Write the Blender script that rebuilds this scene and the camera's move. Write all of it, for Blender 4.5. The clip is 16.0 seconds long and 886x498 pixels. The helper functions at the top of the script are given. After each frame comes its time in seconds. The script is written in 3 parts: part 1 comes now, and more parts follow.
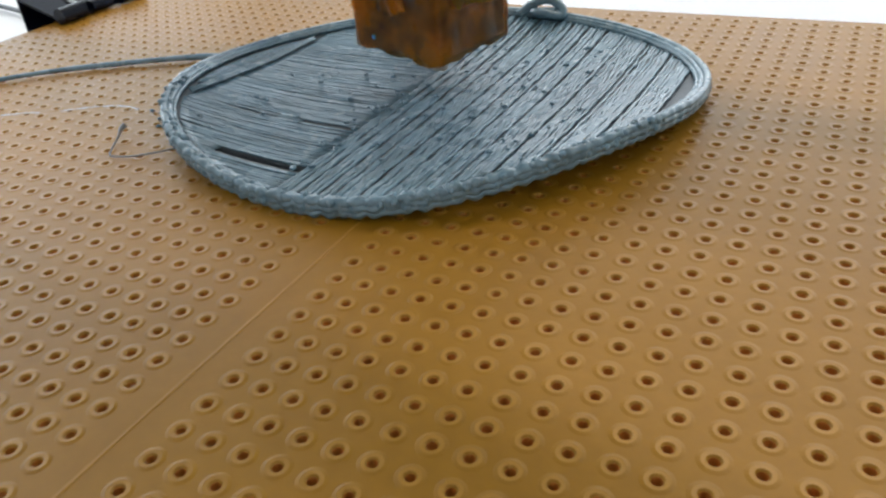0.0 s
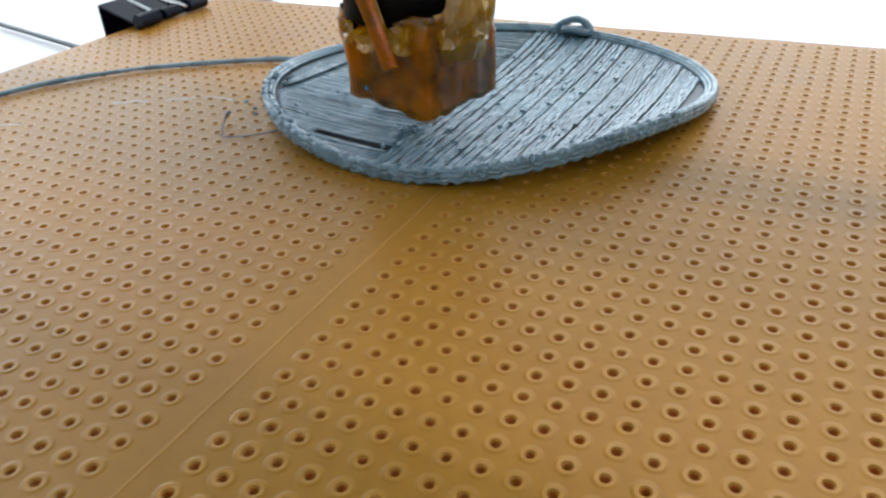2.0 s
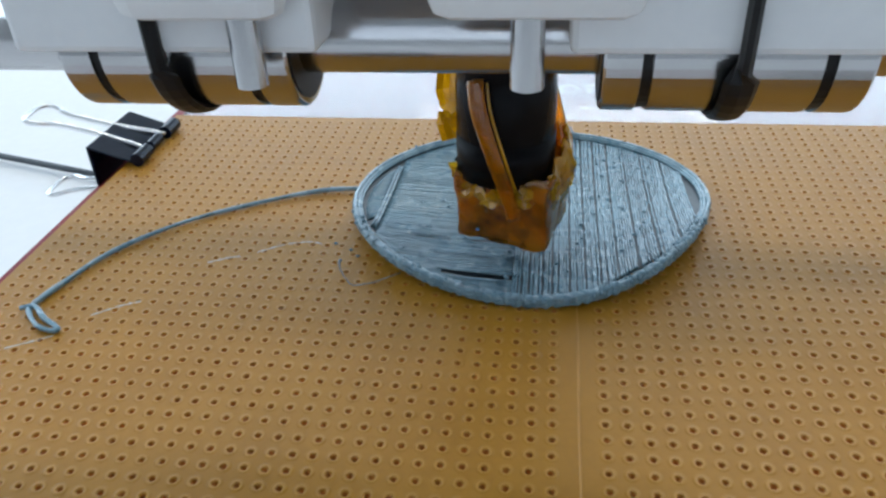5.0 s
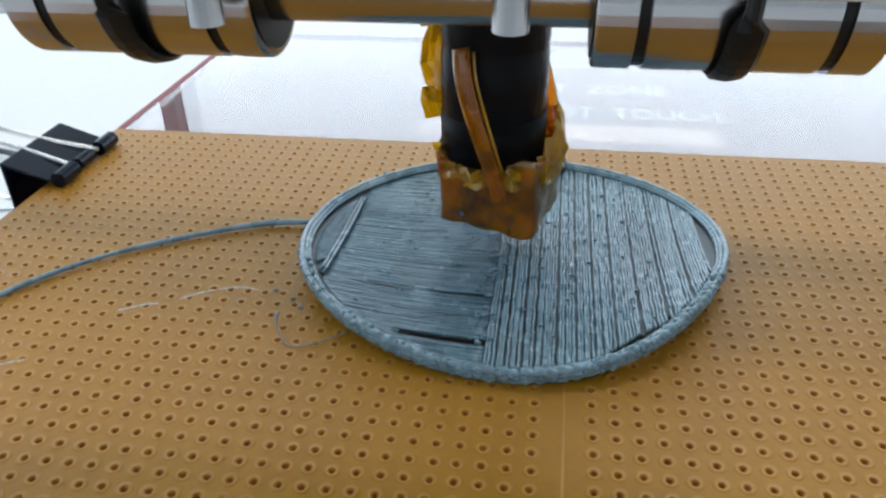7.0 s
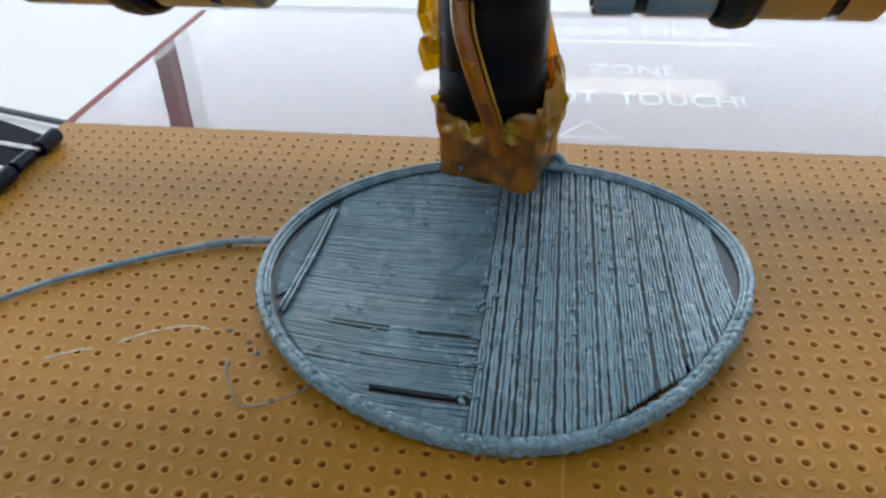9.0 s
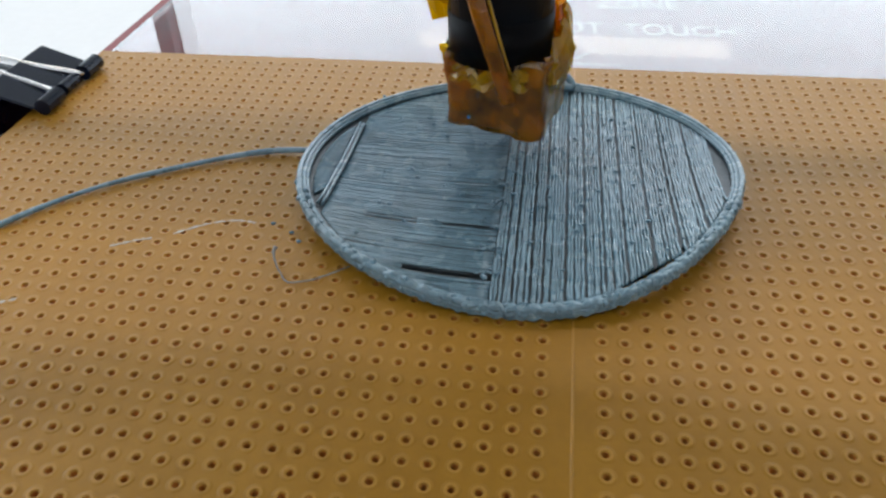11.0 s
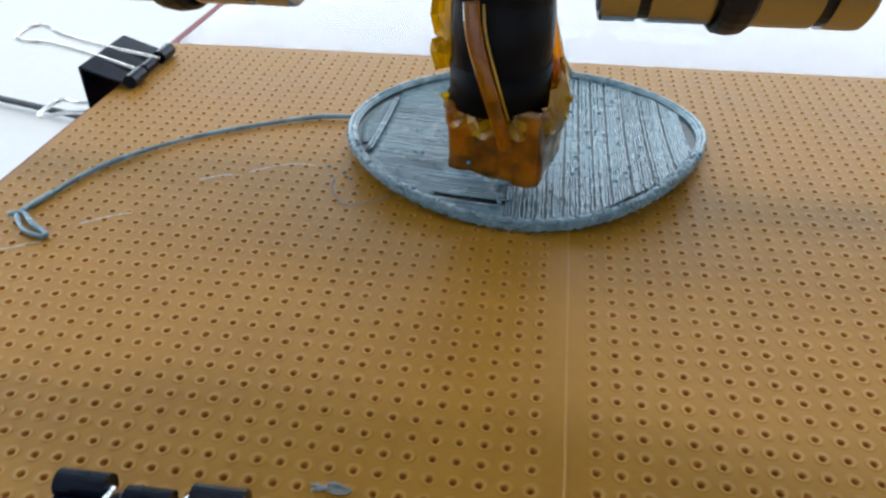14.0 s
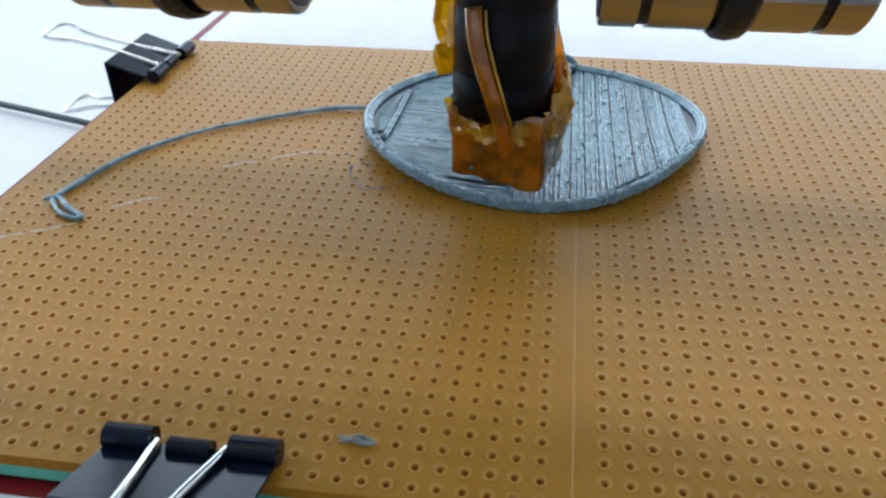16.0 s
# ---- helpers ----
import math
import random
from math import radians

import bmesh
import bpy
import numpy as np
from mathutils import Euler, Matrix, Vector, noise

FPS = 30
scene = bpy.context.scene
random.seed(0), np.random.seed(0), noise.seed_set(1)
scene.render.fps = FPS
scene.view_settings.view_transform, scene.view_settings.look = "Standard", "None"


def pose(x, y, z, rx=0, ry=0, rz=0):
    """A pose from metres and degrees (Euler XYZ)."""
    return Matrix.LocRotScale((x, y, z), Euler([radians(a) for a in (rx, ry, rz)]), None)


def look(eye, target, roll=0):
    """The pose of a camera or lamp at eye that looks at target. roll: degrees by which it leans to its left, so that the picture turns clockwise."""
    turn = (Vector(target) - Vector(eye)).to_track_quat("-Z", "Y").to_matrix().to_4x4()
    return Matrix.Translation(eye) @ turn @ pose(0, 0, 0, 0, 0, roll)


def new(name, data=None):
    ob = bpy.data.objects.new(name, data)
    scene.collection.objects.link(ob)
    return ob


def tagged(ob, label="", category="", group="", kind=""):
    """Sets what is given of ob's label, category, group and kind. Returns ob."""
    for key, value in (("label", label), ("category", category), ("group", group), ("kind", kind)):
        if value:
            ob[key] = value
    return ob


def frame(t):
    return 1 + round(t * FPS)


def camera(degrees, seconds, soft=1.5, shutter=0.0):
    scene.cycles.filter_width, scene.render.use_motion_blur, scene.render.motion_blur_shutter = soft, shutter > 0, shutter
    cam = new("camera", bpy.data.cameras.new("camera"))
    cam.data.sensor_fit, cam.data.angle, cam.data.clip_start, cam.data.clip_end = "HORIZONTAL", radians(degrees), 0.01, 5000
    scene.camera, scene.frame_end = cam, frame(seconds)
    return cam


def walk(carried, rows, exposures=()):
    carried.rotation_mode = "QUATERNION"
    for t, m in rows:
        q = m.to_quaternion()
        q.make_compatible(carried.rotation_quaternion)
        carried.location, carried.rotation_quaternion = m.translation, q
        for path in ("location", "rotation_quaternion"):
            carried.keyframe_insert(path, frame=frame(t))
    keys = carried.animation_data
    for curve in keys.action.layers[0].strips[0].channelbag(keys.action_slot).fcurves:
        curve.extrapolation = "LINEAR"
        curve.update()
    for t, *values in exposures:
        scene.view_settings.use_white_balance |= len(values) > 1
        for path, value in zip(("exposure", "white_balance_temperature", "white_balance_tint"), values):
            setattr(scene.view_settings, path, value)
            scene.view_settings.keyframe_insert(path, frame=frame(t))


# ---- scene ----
# Lengths below are in inches (the board's holes stand a tenth apart); S turns them into metres.
S = 0.0254
BED_Z = 0.85          # height of the perforated board's top over the room's floor, metres
cam = camera(59.7, 16.0, soft=2.5, shutter=0.5)

# How far the nozzle has come along the board: the bed slides to and fro under it.
SLIDE = [(0, 3.093), (0.5, 2.911), (1, 2.714), (1.5, 2.518), (2, 2.328), (2.5, 2.123), (3, 1.925), (3.46, 1.738), (3.56, 1.75),
         (4, 1.965), (4.5, 2.18), (7, 3.051), (7.5, 3.233), (8, 3.407), (8.5, 3.583), (9, 3.749), (9.34, 3.875), (9.46, 3.872),
         (10, 3.688), (12.5, 2.784), (13, 2.6), (13.5, 2.42), (14, 2.233), (14.5, 2.035), (15, 1.845), (15.26, 1.742),
         (15.38, 1.735), (15.5, 1.769), (16, 1.972)]


def slide(t):
    return float(np.interp(t, [a for a, b in SLIDE], [b for a, b in SLIDE]))


# Eye, target and roll, in inches on the board.
CAM = [
    (0, (1.305, 0.03, 1.343), (0.455, 1.492, 0.275), -5.56),
    (0.5, (1.357, -0.135, 1.34), (0.493, 1.346, 0.31), -4.68),
    (1, (1.346, -0.347, 1.373), (0.504, 1.144, 0.341), -4.37),
    (1.5, (1.331, -0.574, 1.41), (0.494, 0.933, 0.396), -4.0),
    (2, (1.322, -0.775, 1.519), (0.502, 0.732, 0.491), -3.43),
    (2.5, (1.34, -1.004, 1.586), (0.524, 0.515, 0.574), -2.96),
    (3, (1.325, -1.294, 1.787), (0.559, 0.248, 0.769), -2.16),
    (3.5, (1.188, -1.858, 2.254), (0.518, -0.265, 1.246), -3.05),
    (4, (0.635, -1.939, 2.31), (0.167, -0.297, 1.268), -5.78),
    (4.5, (-0.22, -2.063, 2.731), (-0.464, -0.33, 1.762), -3.68),
    (4.7, (-0.323, -1.919, 2.746), (-0.574, -0.256, 1.663), -3.2),
    (6.8, (-0.283, -0.904, 2.414), (-0.53, 0.79, 1.38), -0.69),
    (7, (-0.265, -0.847, 2.413), (-0.517, 0.84, 1.368), -0.92),
    (7.5, (-0.278, -0.671, 2.417), (-0.527, 1.007, 1.358), -0.62),
    (8, (-0.27, -0.522, 2.42), (-0.509, 1.14, 1.334), -0.87),
    (8.5, (-0.268, -0.321, 2.43), (-0.512, 1.34, 1.343), -0.91),
    (9, (-0.267, -0.125, 2.399), (-0.512, 1.498, 1.256), -1.51),
    (9.5, (-0.281, -0.064, 2.417), (-0.518, 1.508, 1.204), -1.55),
    (10, (-0.29, -0.303, 2.367), (-0.533, 1.259, 1.141), -2.01),
    (10.2, (-0.302, -0.372, 2.37), (-0.545, 1.189, 1.143), -1.94),
    (12.5, (-0.305, -1.28, 2.408), (-0.541, 0.316, 1.226), -0.97),
    (13, (-0.3, -1.485, 2.435), (-0.537, 0.124, 1.271), -0.62),
    (13.5, (-0.303, -1.665, 2.464), (-0.541, -0.043, 1.318), -0.27),
    (14, (-0.315, -1.865, 2.469), (-0.548, -0.238, 1.329), -0.12),
    (14.5, (-0.325, -2.057, 2.482), (-0.561, -0.432, 1.339), -0.1),
    (15, (-0.335, -2.27, 2.511), (-0.575, -0.642, 1.373), -0.24),
    (15.5, (-0.325, -2.355, 2.469), (-0.574, -0.721, 1.342), -0.65),
    (16, (-0.325, -2.151, 2.484), (-0.572, -0.519, 1.354), -0.59),
]


def on_bed(p, t):
    return Vector((p[0] * S, (p[1] - slide(t)) * S, p[2] * S + BED_Z))


walk(cam, [(t, look(on_bed(e, t), on_bed(a, t), r)) for t, e, a, r in CAM],
     [(0, 0.08, 6950, 13), (1, 0.22, 6900, 13), (2.5, 0.3, 6500, 11), (3.5, 0.22, 6350, 9), (4.5, 0.1, 6000, 8), (7, 0.12, 6350, 9), (8, 0.12, 6350, 10), (9, 0.05, 6500, 11),
      (10, 0.05, 6700, 12), (12.5, 0.18, 6650, 11), (14, 0.15, 6350, 10), (16, 0.15, 6050, 9)])


# ---- light ----
world = bpy.data.worlds.new("sky")
scene.world = world
world.use_nodes = True
sky = world.node_tree.nodes.new("ShaderNodeTexSky")
sky.sky_type, sky.sun_disc, sky.sun_elevation, sky.sun_rotation = "NISHITA", False, radians(40), radians(20)
world.node_tree.links.new(sky.outputs[0], world.node_tree.nodes["Background"].inputs[0])
world.node_tree.nodes["Background"].inputs[1].default_value = 0.1


def area(name, m, w, h, watts, colour):
    lamp = bpy.data.lights.new(name, "AREA")
    lamp.shape, lamp.size, lamp.size_y, lamp.energy, lamp.color = "RECTANGLE", w, h, watts, colour
    ob = new(name, lamp)
    ob.matrix_world = m
    return ob


DAY = (0.75, 0.89, 1.0)
for x0, x1 in ((-2.15, -1.475), (-1.405, 2.1)):
    area("window_light", look(((x0 + x1) / 2, 2.56, 1.70), ((x0 + x1) / 2, 0, 1.70)), x1 - x0, 1.6, 6.4 * 1.6 * (x1 - x0), DAY)
area("window_light", look((-2.14, 1.0, 1.70), (0, 1.0, 1.70)), 2.2, 1.6, 8.4 * 1.6 * 2.2, DAY)
area("window_light", look((0.0, -2.14, 1.70), (0.0, 0, 1.70)), 2.8, 1.6, 1.1 * 1.6 * 2.8, DAY)
for y, watts in ((-0.6, 1.2), (1.05, 13.0)):
    area("ceiling_light_lamp", look((0.1, y, 2.62), (0.1, y, 0)), 1.8, 0.25, watts, (1.0, 0.92, 0.76))


# ---- materials ----
def material(name):
    m = bpy.data.materials.new(name)
    m.use_nodes = True
    return m, m.node_tree.nodes, m.node_tree.links, m.node_tree.nodes["Principled BSDF"]


def surface(name, dark, light, rough=0.5, metal=0.0, grain=40.0, bump=0.15, fine=400.0, stretch=(1, 1, 1), coat=0.0, spec=0.5, island=0.0, height=0.0002):
    """Two colours mixed by noise at two scales, with roughness variation and bump; grain is per metre."""
    m, n, l, p = material(name)
    co = n.new("ShaderNodeTexCoord")
    mp = n.new("ShaderNodeMapping")
    mp.inputs["Scale"].default_value = stretch
    l.new(co.outputs["Object"], mp.inputs["Vector"])
    a = n.new("ShaderNodeTexNoise")
    a.inputs["Scale"].default_value, a.inputs["Detail"].default_value = grain, 6
    b = n.new("ShaderNodeTexNoise")
    b.inputs["Scale"].default_value, b.inputs["Detail"].default_value = fine, 3
    for x in (a, b):
        l.new(mp.outputs[0], x.inputs["Vector"])
    s = n.new("ShaderNodeMath")
    s.operation = "MULTIPLY_ADD"
    l.new(b.outputs["Fac"], s.inputs[0])
    s.inputs[1].default_value = 0.5
    l.new(a.outputs["Fac"], s.inputs[2])
    ramp = n.new("ShaderNodeValToRGB")
    ramp.color_ramp.elements[0].position, ramp.color_ramp.elements[1].position = 0.5, 1.0
    ramp.color_ramp.elements[0].color, ramp.color_ramp.elements[1].color = (*dark, 1), (*light, 1)
    l.new(s.outputs[0], ramp.inputs[0])
    colour = ramp.outputs[0]
    if island:
        info = n.new("ShaderNodeObjectInfo")
        mix = n.new("ShaderNodeHueSaturation")
        rng = n.new("ShaderNodeMapRange")
        rng.inputs["To Min"].default_value, rng.inputs["To Max"].default_value = 1 - island, 1 + island
        l.new(info.outputs["Random"], rng.inputs["Value"])
        l.new(rng.outputs[0], mix.inputs["Value"])
        l.new(colour, mix.inputs["Color"])
        colour = mix.outputs[0]
    l.new(colour, p.inputs["Base Color"])
    rr = n.new("ShaderNodeMapRange")
    rr.inputs["To Min"].default_value, rr.inputs["To Max"].default_value = max(0.02, rough - 0.08), min(1, rough + 0.08)
    l.new(a.outputs["Fac"], rr.inputs["Value"])
    l.new(rr.outputs[0], p.inputs["Roughness"])
    p.inputs["Metallic"].default_value = metal
    p.inputs["Coat Weight"].default_value = coat
    p.inputs["Specular IOR Level"].default_value = spec
    if bump:
        bp = n.new("ShaderNodeBump")
        bp.inputs["Strength"].default_value, bp.inputs["Distance"].default_value = bump, height
        l.new(s.outputs[0], bp.inputs["Height"])
        l.new(bp.outputs[0], p.inputs["Normal"])
    return m


BOARD = surface("phenolic_board", (0.362, 0.163, 0.009), (0.435, 0.202, 0.014), 0.44, grain=60, fine=900, bump=0.12, spec=0.38)
BOARD_LIP = surface("punched_lip", (0.44, 0.208, 0.024), (0.52, 0.255, 0.038), 0.36, grain=200, fine=1500)
# hole walls lighter than the board: light glowing through it, put into the colour
BOARD_HOLE_GLOW = surface("hole_wall_glow", (0.55, 0.19, 0.03), (0.65, 0.25, 0.045), 0.6, grain=200, fine=1500)
GREY = surface("grey_plastic", (0.10, 0.185, 0.235), (0.185, 0.330, 0.415), 0.27, grain=220, fine=1800, bump=0.15, spec=1.0, island=0.12)
# same plastic as GREY, darkened: the shade between strands is put into its colour
GREY_GAP_SHADE = surface("grey_plastic_gap_shade", (0.026, 0.038, 0.046), (0.048, 0.066, 0.080), 0.45, grain=180, fine=1200, bump=0.4)
BLACK = surface("black_peek", (0.006, 0.007, 0.009), (0.012, 0.013, 0.016), 0.24, grain=30, fine=500, bump=0.05, spec=0.09)
MATTE = surface("matte_tape", (0.003, 0.003, 0.004), (0.007, 0.007, 0.008), 0.4, grain=30, fine=500, bump=0.05, spec=0.08)
CLIP_BLACK = surface("black_enamel", (0.003, 0.006, 0.015), (0.007, 0.011, 0.026), 0.14, grain=50, fine=600, bump=0.05, spec=0.2)
TIE = surface("black_nylon", (0.008, 0.008, 0.009), (0.014, 0.014, 0.015), 0.35, grain=50, fine=600, bump=0.1, spec=0.2)
STEEL = surface("steel", (0.42, 0.42, 0.43), (0.5, 0.5, 0.51), 0.2, metal=1.0, grain=60, fine=700, bump=0.05, stretch=(0.2, 1, 1))
WIRE = surface("nickel_wire", (0.7, 0.7, 0.7), (0.8, 0.8, 0.8), 0.15, metal=1.0, grain=60, fine=700, bump=0.0)
WHITE_PLASTIC = surface("white_plastic", (0.74, 0.75, 0.77), (0.8, 0.81, 0.82), 0.45, grain=40, fine=600, bump=0.2)
RED = surface("red_solder_mask", (0.20, 0.008, 0.010), (0.27, 0.014, 0.016), 0.45, grain=40, fine=500, bump=0.05, spec=0.3)
PRINT_WHITE = surface("white_ink", (0.86, 0.86, 0.86), (0.92, 0.92, 0.92), 0.5, grain=60, fine=500, bump=0)
TABLE = surface("white_table", (0.78, 0.78, 0.79), (0.84, 0.84, 0.85), 0.5, grain=4, fine=200, bump=0.05)
WALL = surface("white_wall", (0.72, 0.72, 0.72), (0.8, 0.8, 0.8), 0.8, grain=2, fine=120, bump=0.1)
FLOOR = surface("grey_floor", (0.25, 0.25, 0.25), (0.33, 0.33, 0.33), 0.5, grain=3, fine=150, bump=0.1)
CABLE = surface("dark_cable", (0.03, 0.04, 0.05), (0.05, 0.06, 0.07), 0.4, grain=40, fine=400, bump=0.05)
HAIR = surface("clear_strand", (0.46, 0.40, 0.30), (0.58, 0.52, 0.42), 0.3, grain=100, fine=900, bump=0)
LINT = surface("grey_lint", (0.22, 0.23, 0.22), (0.36, 0.37, 0.36), 0.8, grain=200, fine=1500, bump=0.2)
FRAME_PAINT = surface("window_paint", (0.10, 0.10, 0.11), (0.14, 0.14, 0.15), 0.4, grain=10, fine=200, bump=0.1)


def kapton(name, clear, body, weight):
    """Amber polyimide film: clear tinted film under a glossy skin, with some cloudy adhesive."""
    m = surface(name, tuple(c * 0.3 for c in body), body, 0.15, grain=150, fine=420, bump=0.5, height=0.0012)
    n, l = m.node_tree.nodes, m.node_tree.links
    p, out = n["Principled BSDF"], n["Material Output"]
    for node in n:
        if node.bl_idname == "ShaderNodeValToRGB":
            node.color_ramp.elements[0].position, node.color_ramp.elements[1].position = 0.62, 0.88
    tr = n.new("ShaderNodeBsdfTransparent")
    tr.inputs[0].default_value = (*clear, 1)
    cloud = n.new("ShaderNodeBsdfTranslucent")
    cloud.inputs[0].default_value = (*body, 1)
    both = n.new("ShaderNodeMixShader")
    both.inputs[0].default_value = 0.5
    l.new(p.outputs[0], both.inputs[1])
    l.new(cloud.outputs[0], both.inputs[2])
    film = n.new("ShaderNodeMixShader")
    film.inputs[0].default_value = weight
    l.new(tr.outputs[0], film.inputs[1])
    l.new(both.outputs[0], film.inputs[2])
    skin = n.new("ShaderNodeBsdfGlossy")
    skin.inputs["Color"].default_value = (1.0, 0.93, 0.78, 1)
    skin.inputs["Roughness"].default_value = 0.035
    fres = n.new("ShaderNodeFresnel")
    fres.inputs["IOR"].default_value = 1.6
    for node in n:
        if node.bl_idname == "ShaderNodeBump":
            l.new(node.outputs[0], skin.inputs["Normal"])
    mix = n.new("ShaderNodeMixShader")
    l.new(fres.outputs[0], mix.inputs[0])
    l.new(film.outputs[0], mix.inputs[1])
    l.new(skin.outputs[0], mix.inputs[2])
    l.new(mix.outputs[0], out.inputs[0])
    return m


KAPTON = kapton("kapton_wrap", (0.98, 0.56, 0.008), (0.98, 0.42, 0.001), 0.34)
KAPTON_FLAP = kapton("kapton_flap", (0.99, 0.70, 0.03), (0.98, 0.62, 0.006), 0.62)
BLOCK = surface("heater_metal", (0.04, 0.022, 0.008), (0.95, 0.72, 0.36), 0.25, metal=0.4, grain=140, fine=600, bump=0.3)


def glass(name, tint):
    m, n, l, p = material(name)
    p.inputs["Base Color"].default_value = (*tint, 1)
    p.inputs["Transmission Weight"].default_value, p.inputs["Roughness"].default_value, p.inputs["IOR"].default_value = 1.0, 0.0, 1.5
    return m


GLASS = glass("clear_glass", (0.97, 0.99, 0.98))
GLASS_EDGE = surface("green_glass_edge", (0.10, 0.48, 0.34), (0.16, 0.60, 0.45), 0.25, grain=60, fine=300, bump=0.1)
PANE = glass("window_glass", (1, 1, 1))


def backdrop_material():
    m, n, l, p = material("bright_overcast_sky")
    p.inputs["Base Color"].default_value = (0.8, 0.8, 0.8, 1)
    p.inputs["Emission Color"].default_value = (0.88, 0.94, 1.0, 1)
    p.inputs["Emission Strength"].default_value = 0.35
    return m


OUTSIDE = backdrop_material()


# ---- building helpers ----
def part(name, bm, mat, parent=None, label="", smooth=False, metres=False):
    """Links a bmesh (in inches, unless metres) as one mesh object."""
    if not metres:
        bmesh.ops.scale(bm, vec=(S, S, S), verts=bm.verts)
    me = bpy.data.meshes.new(name)
    bm.to_mesh(me)
    bm.free()
    for x in (mat if isinstance(mat, (list, tuple)) else [mat]):
        me.materials.append(x)
    if smooth:
        me.polygons.foreach_set("use_smooth", [True] * len(me.polygons))
    ob = new(name, me)
    if parent:
        ob.parent = parent
    if label:
        ob["label"] = label
    return ob


def box(bm, x0, x1, y0, y1, z0, z1, bevel=0.0):
    r = bmesh.ops.create_cube(bm, size=1.0, matrix=Matrix.Translation(((x0 + x1) / 2, (y0 + y1) / 2, (z0 + z1) / 2)) @ Matrix.Diagonal((x1 - x0, y1 - y0, z1 - z0, 1)))
    if bevel:
        edges = {e for v in r["verts"] for e in v.link_edges}
        bmesh.ops.bevel(bm, geom=list(edges), offset=bevel, segments=2, affect="EDGES", profile=0.5)
    return bm


def tube(bm, pts, r, n=8, closed=False, taper=None, flat=1.0):
    """Sweeps a round section along points."""
    pts = [Vector(p) for p in pts]
    rings = []
    count = len(pts)
    for i, p in enumerate(pts):
        a = pts[(i - 1) % count] if closed or i else p
        b = pts[(i + 1) % count] if closed or i < count - 1 else p
        d = (b - a).normalized()
        up = Vector((0, 0, 1)) if abs(d.z) < 0.95 else Vector((1, 0, 0))
        side = d.cross(up).normalized()
        up = side.cross(d)
        rr = r * (taper(i / (count - 1)) if taper else 1)
        rings.append([bm.verts.new(p + side * (rr * math.cos(2 * math.pi * k / n)) + up * (rr * flat * math.sin(2 * math.pi * k / n))) for k in range(n)])
    for i in range(count if closed else count - 1):
        a, b = rings[i], rings[(i + 1) % count]
        for k in range(n):
            bm.faces.new((a[k], a[(k + 1) % n], b[(k + 1) % n], b[k]))
    if not closed:
        bm.faces.new(rings[0][::-1])
        bm.faces.new(rings[-1])
    bmesh.ops.recalc_face_normals(bm, faces=bm.faces)
    return bm


def spline(pts, steps=8):
    """Catmull-Rom through points."""
    p = [Vector(q) for q in pts]
    p = [2 * p[0] - p[1]] + p + [2 * p[-1] - p[-2]]
    out = []
    for i in range(1, len(p) - 2):
        for k in range(steps):
            t = k / steps
            out.append(0.5 * (2 * p[i] + (p[i + 1] - p[i - 1]) * t + (2 * p[i - 1] - 5 * p[i] + 4 * p[i + 1] - p[i + 2]) * t * t
                              + (3 * p[i] - p[i - 1] - 3 * p[i + 1] + p[i + 2]) * t ** 3))
    return out + [p[-2]]


RIDERS = []           # (thing, its place on the board) for all that slides with the bed


def rider(name, p, label, category, group="", data=None):
    ob = tagged(new(name, data), label, category, group)
    RIDERS.append((ob, p))
    ob.matrix_world = Matrix.Translation(on_bed(p, 0))
    return ob


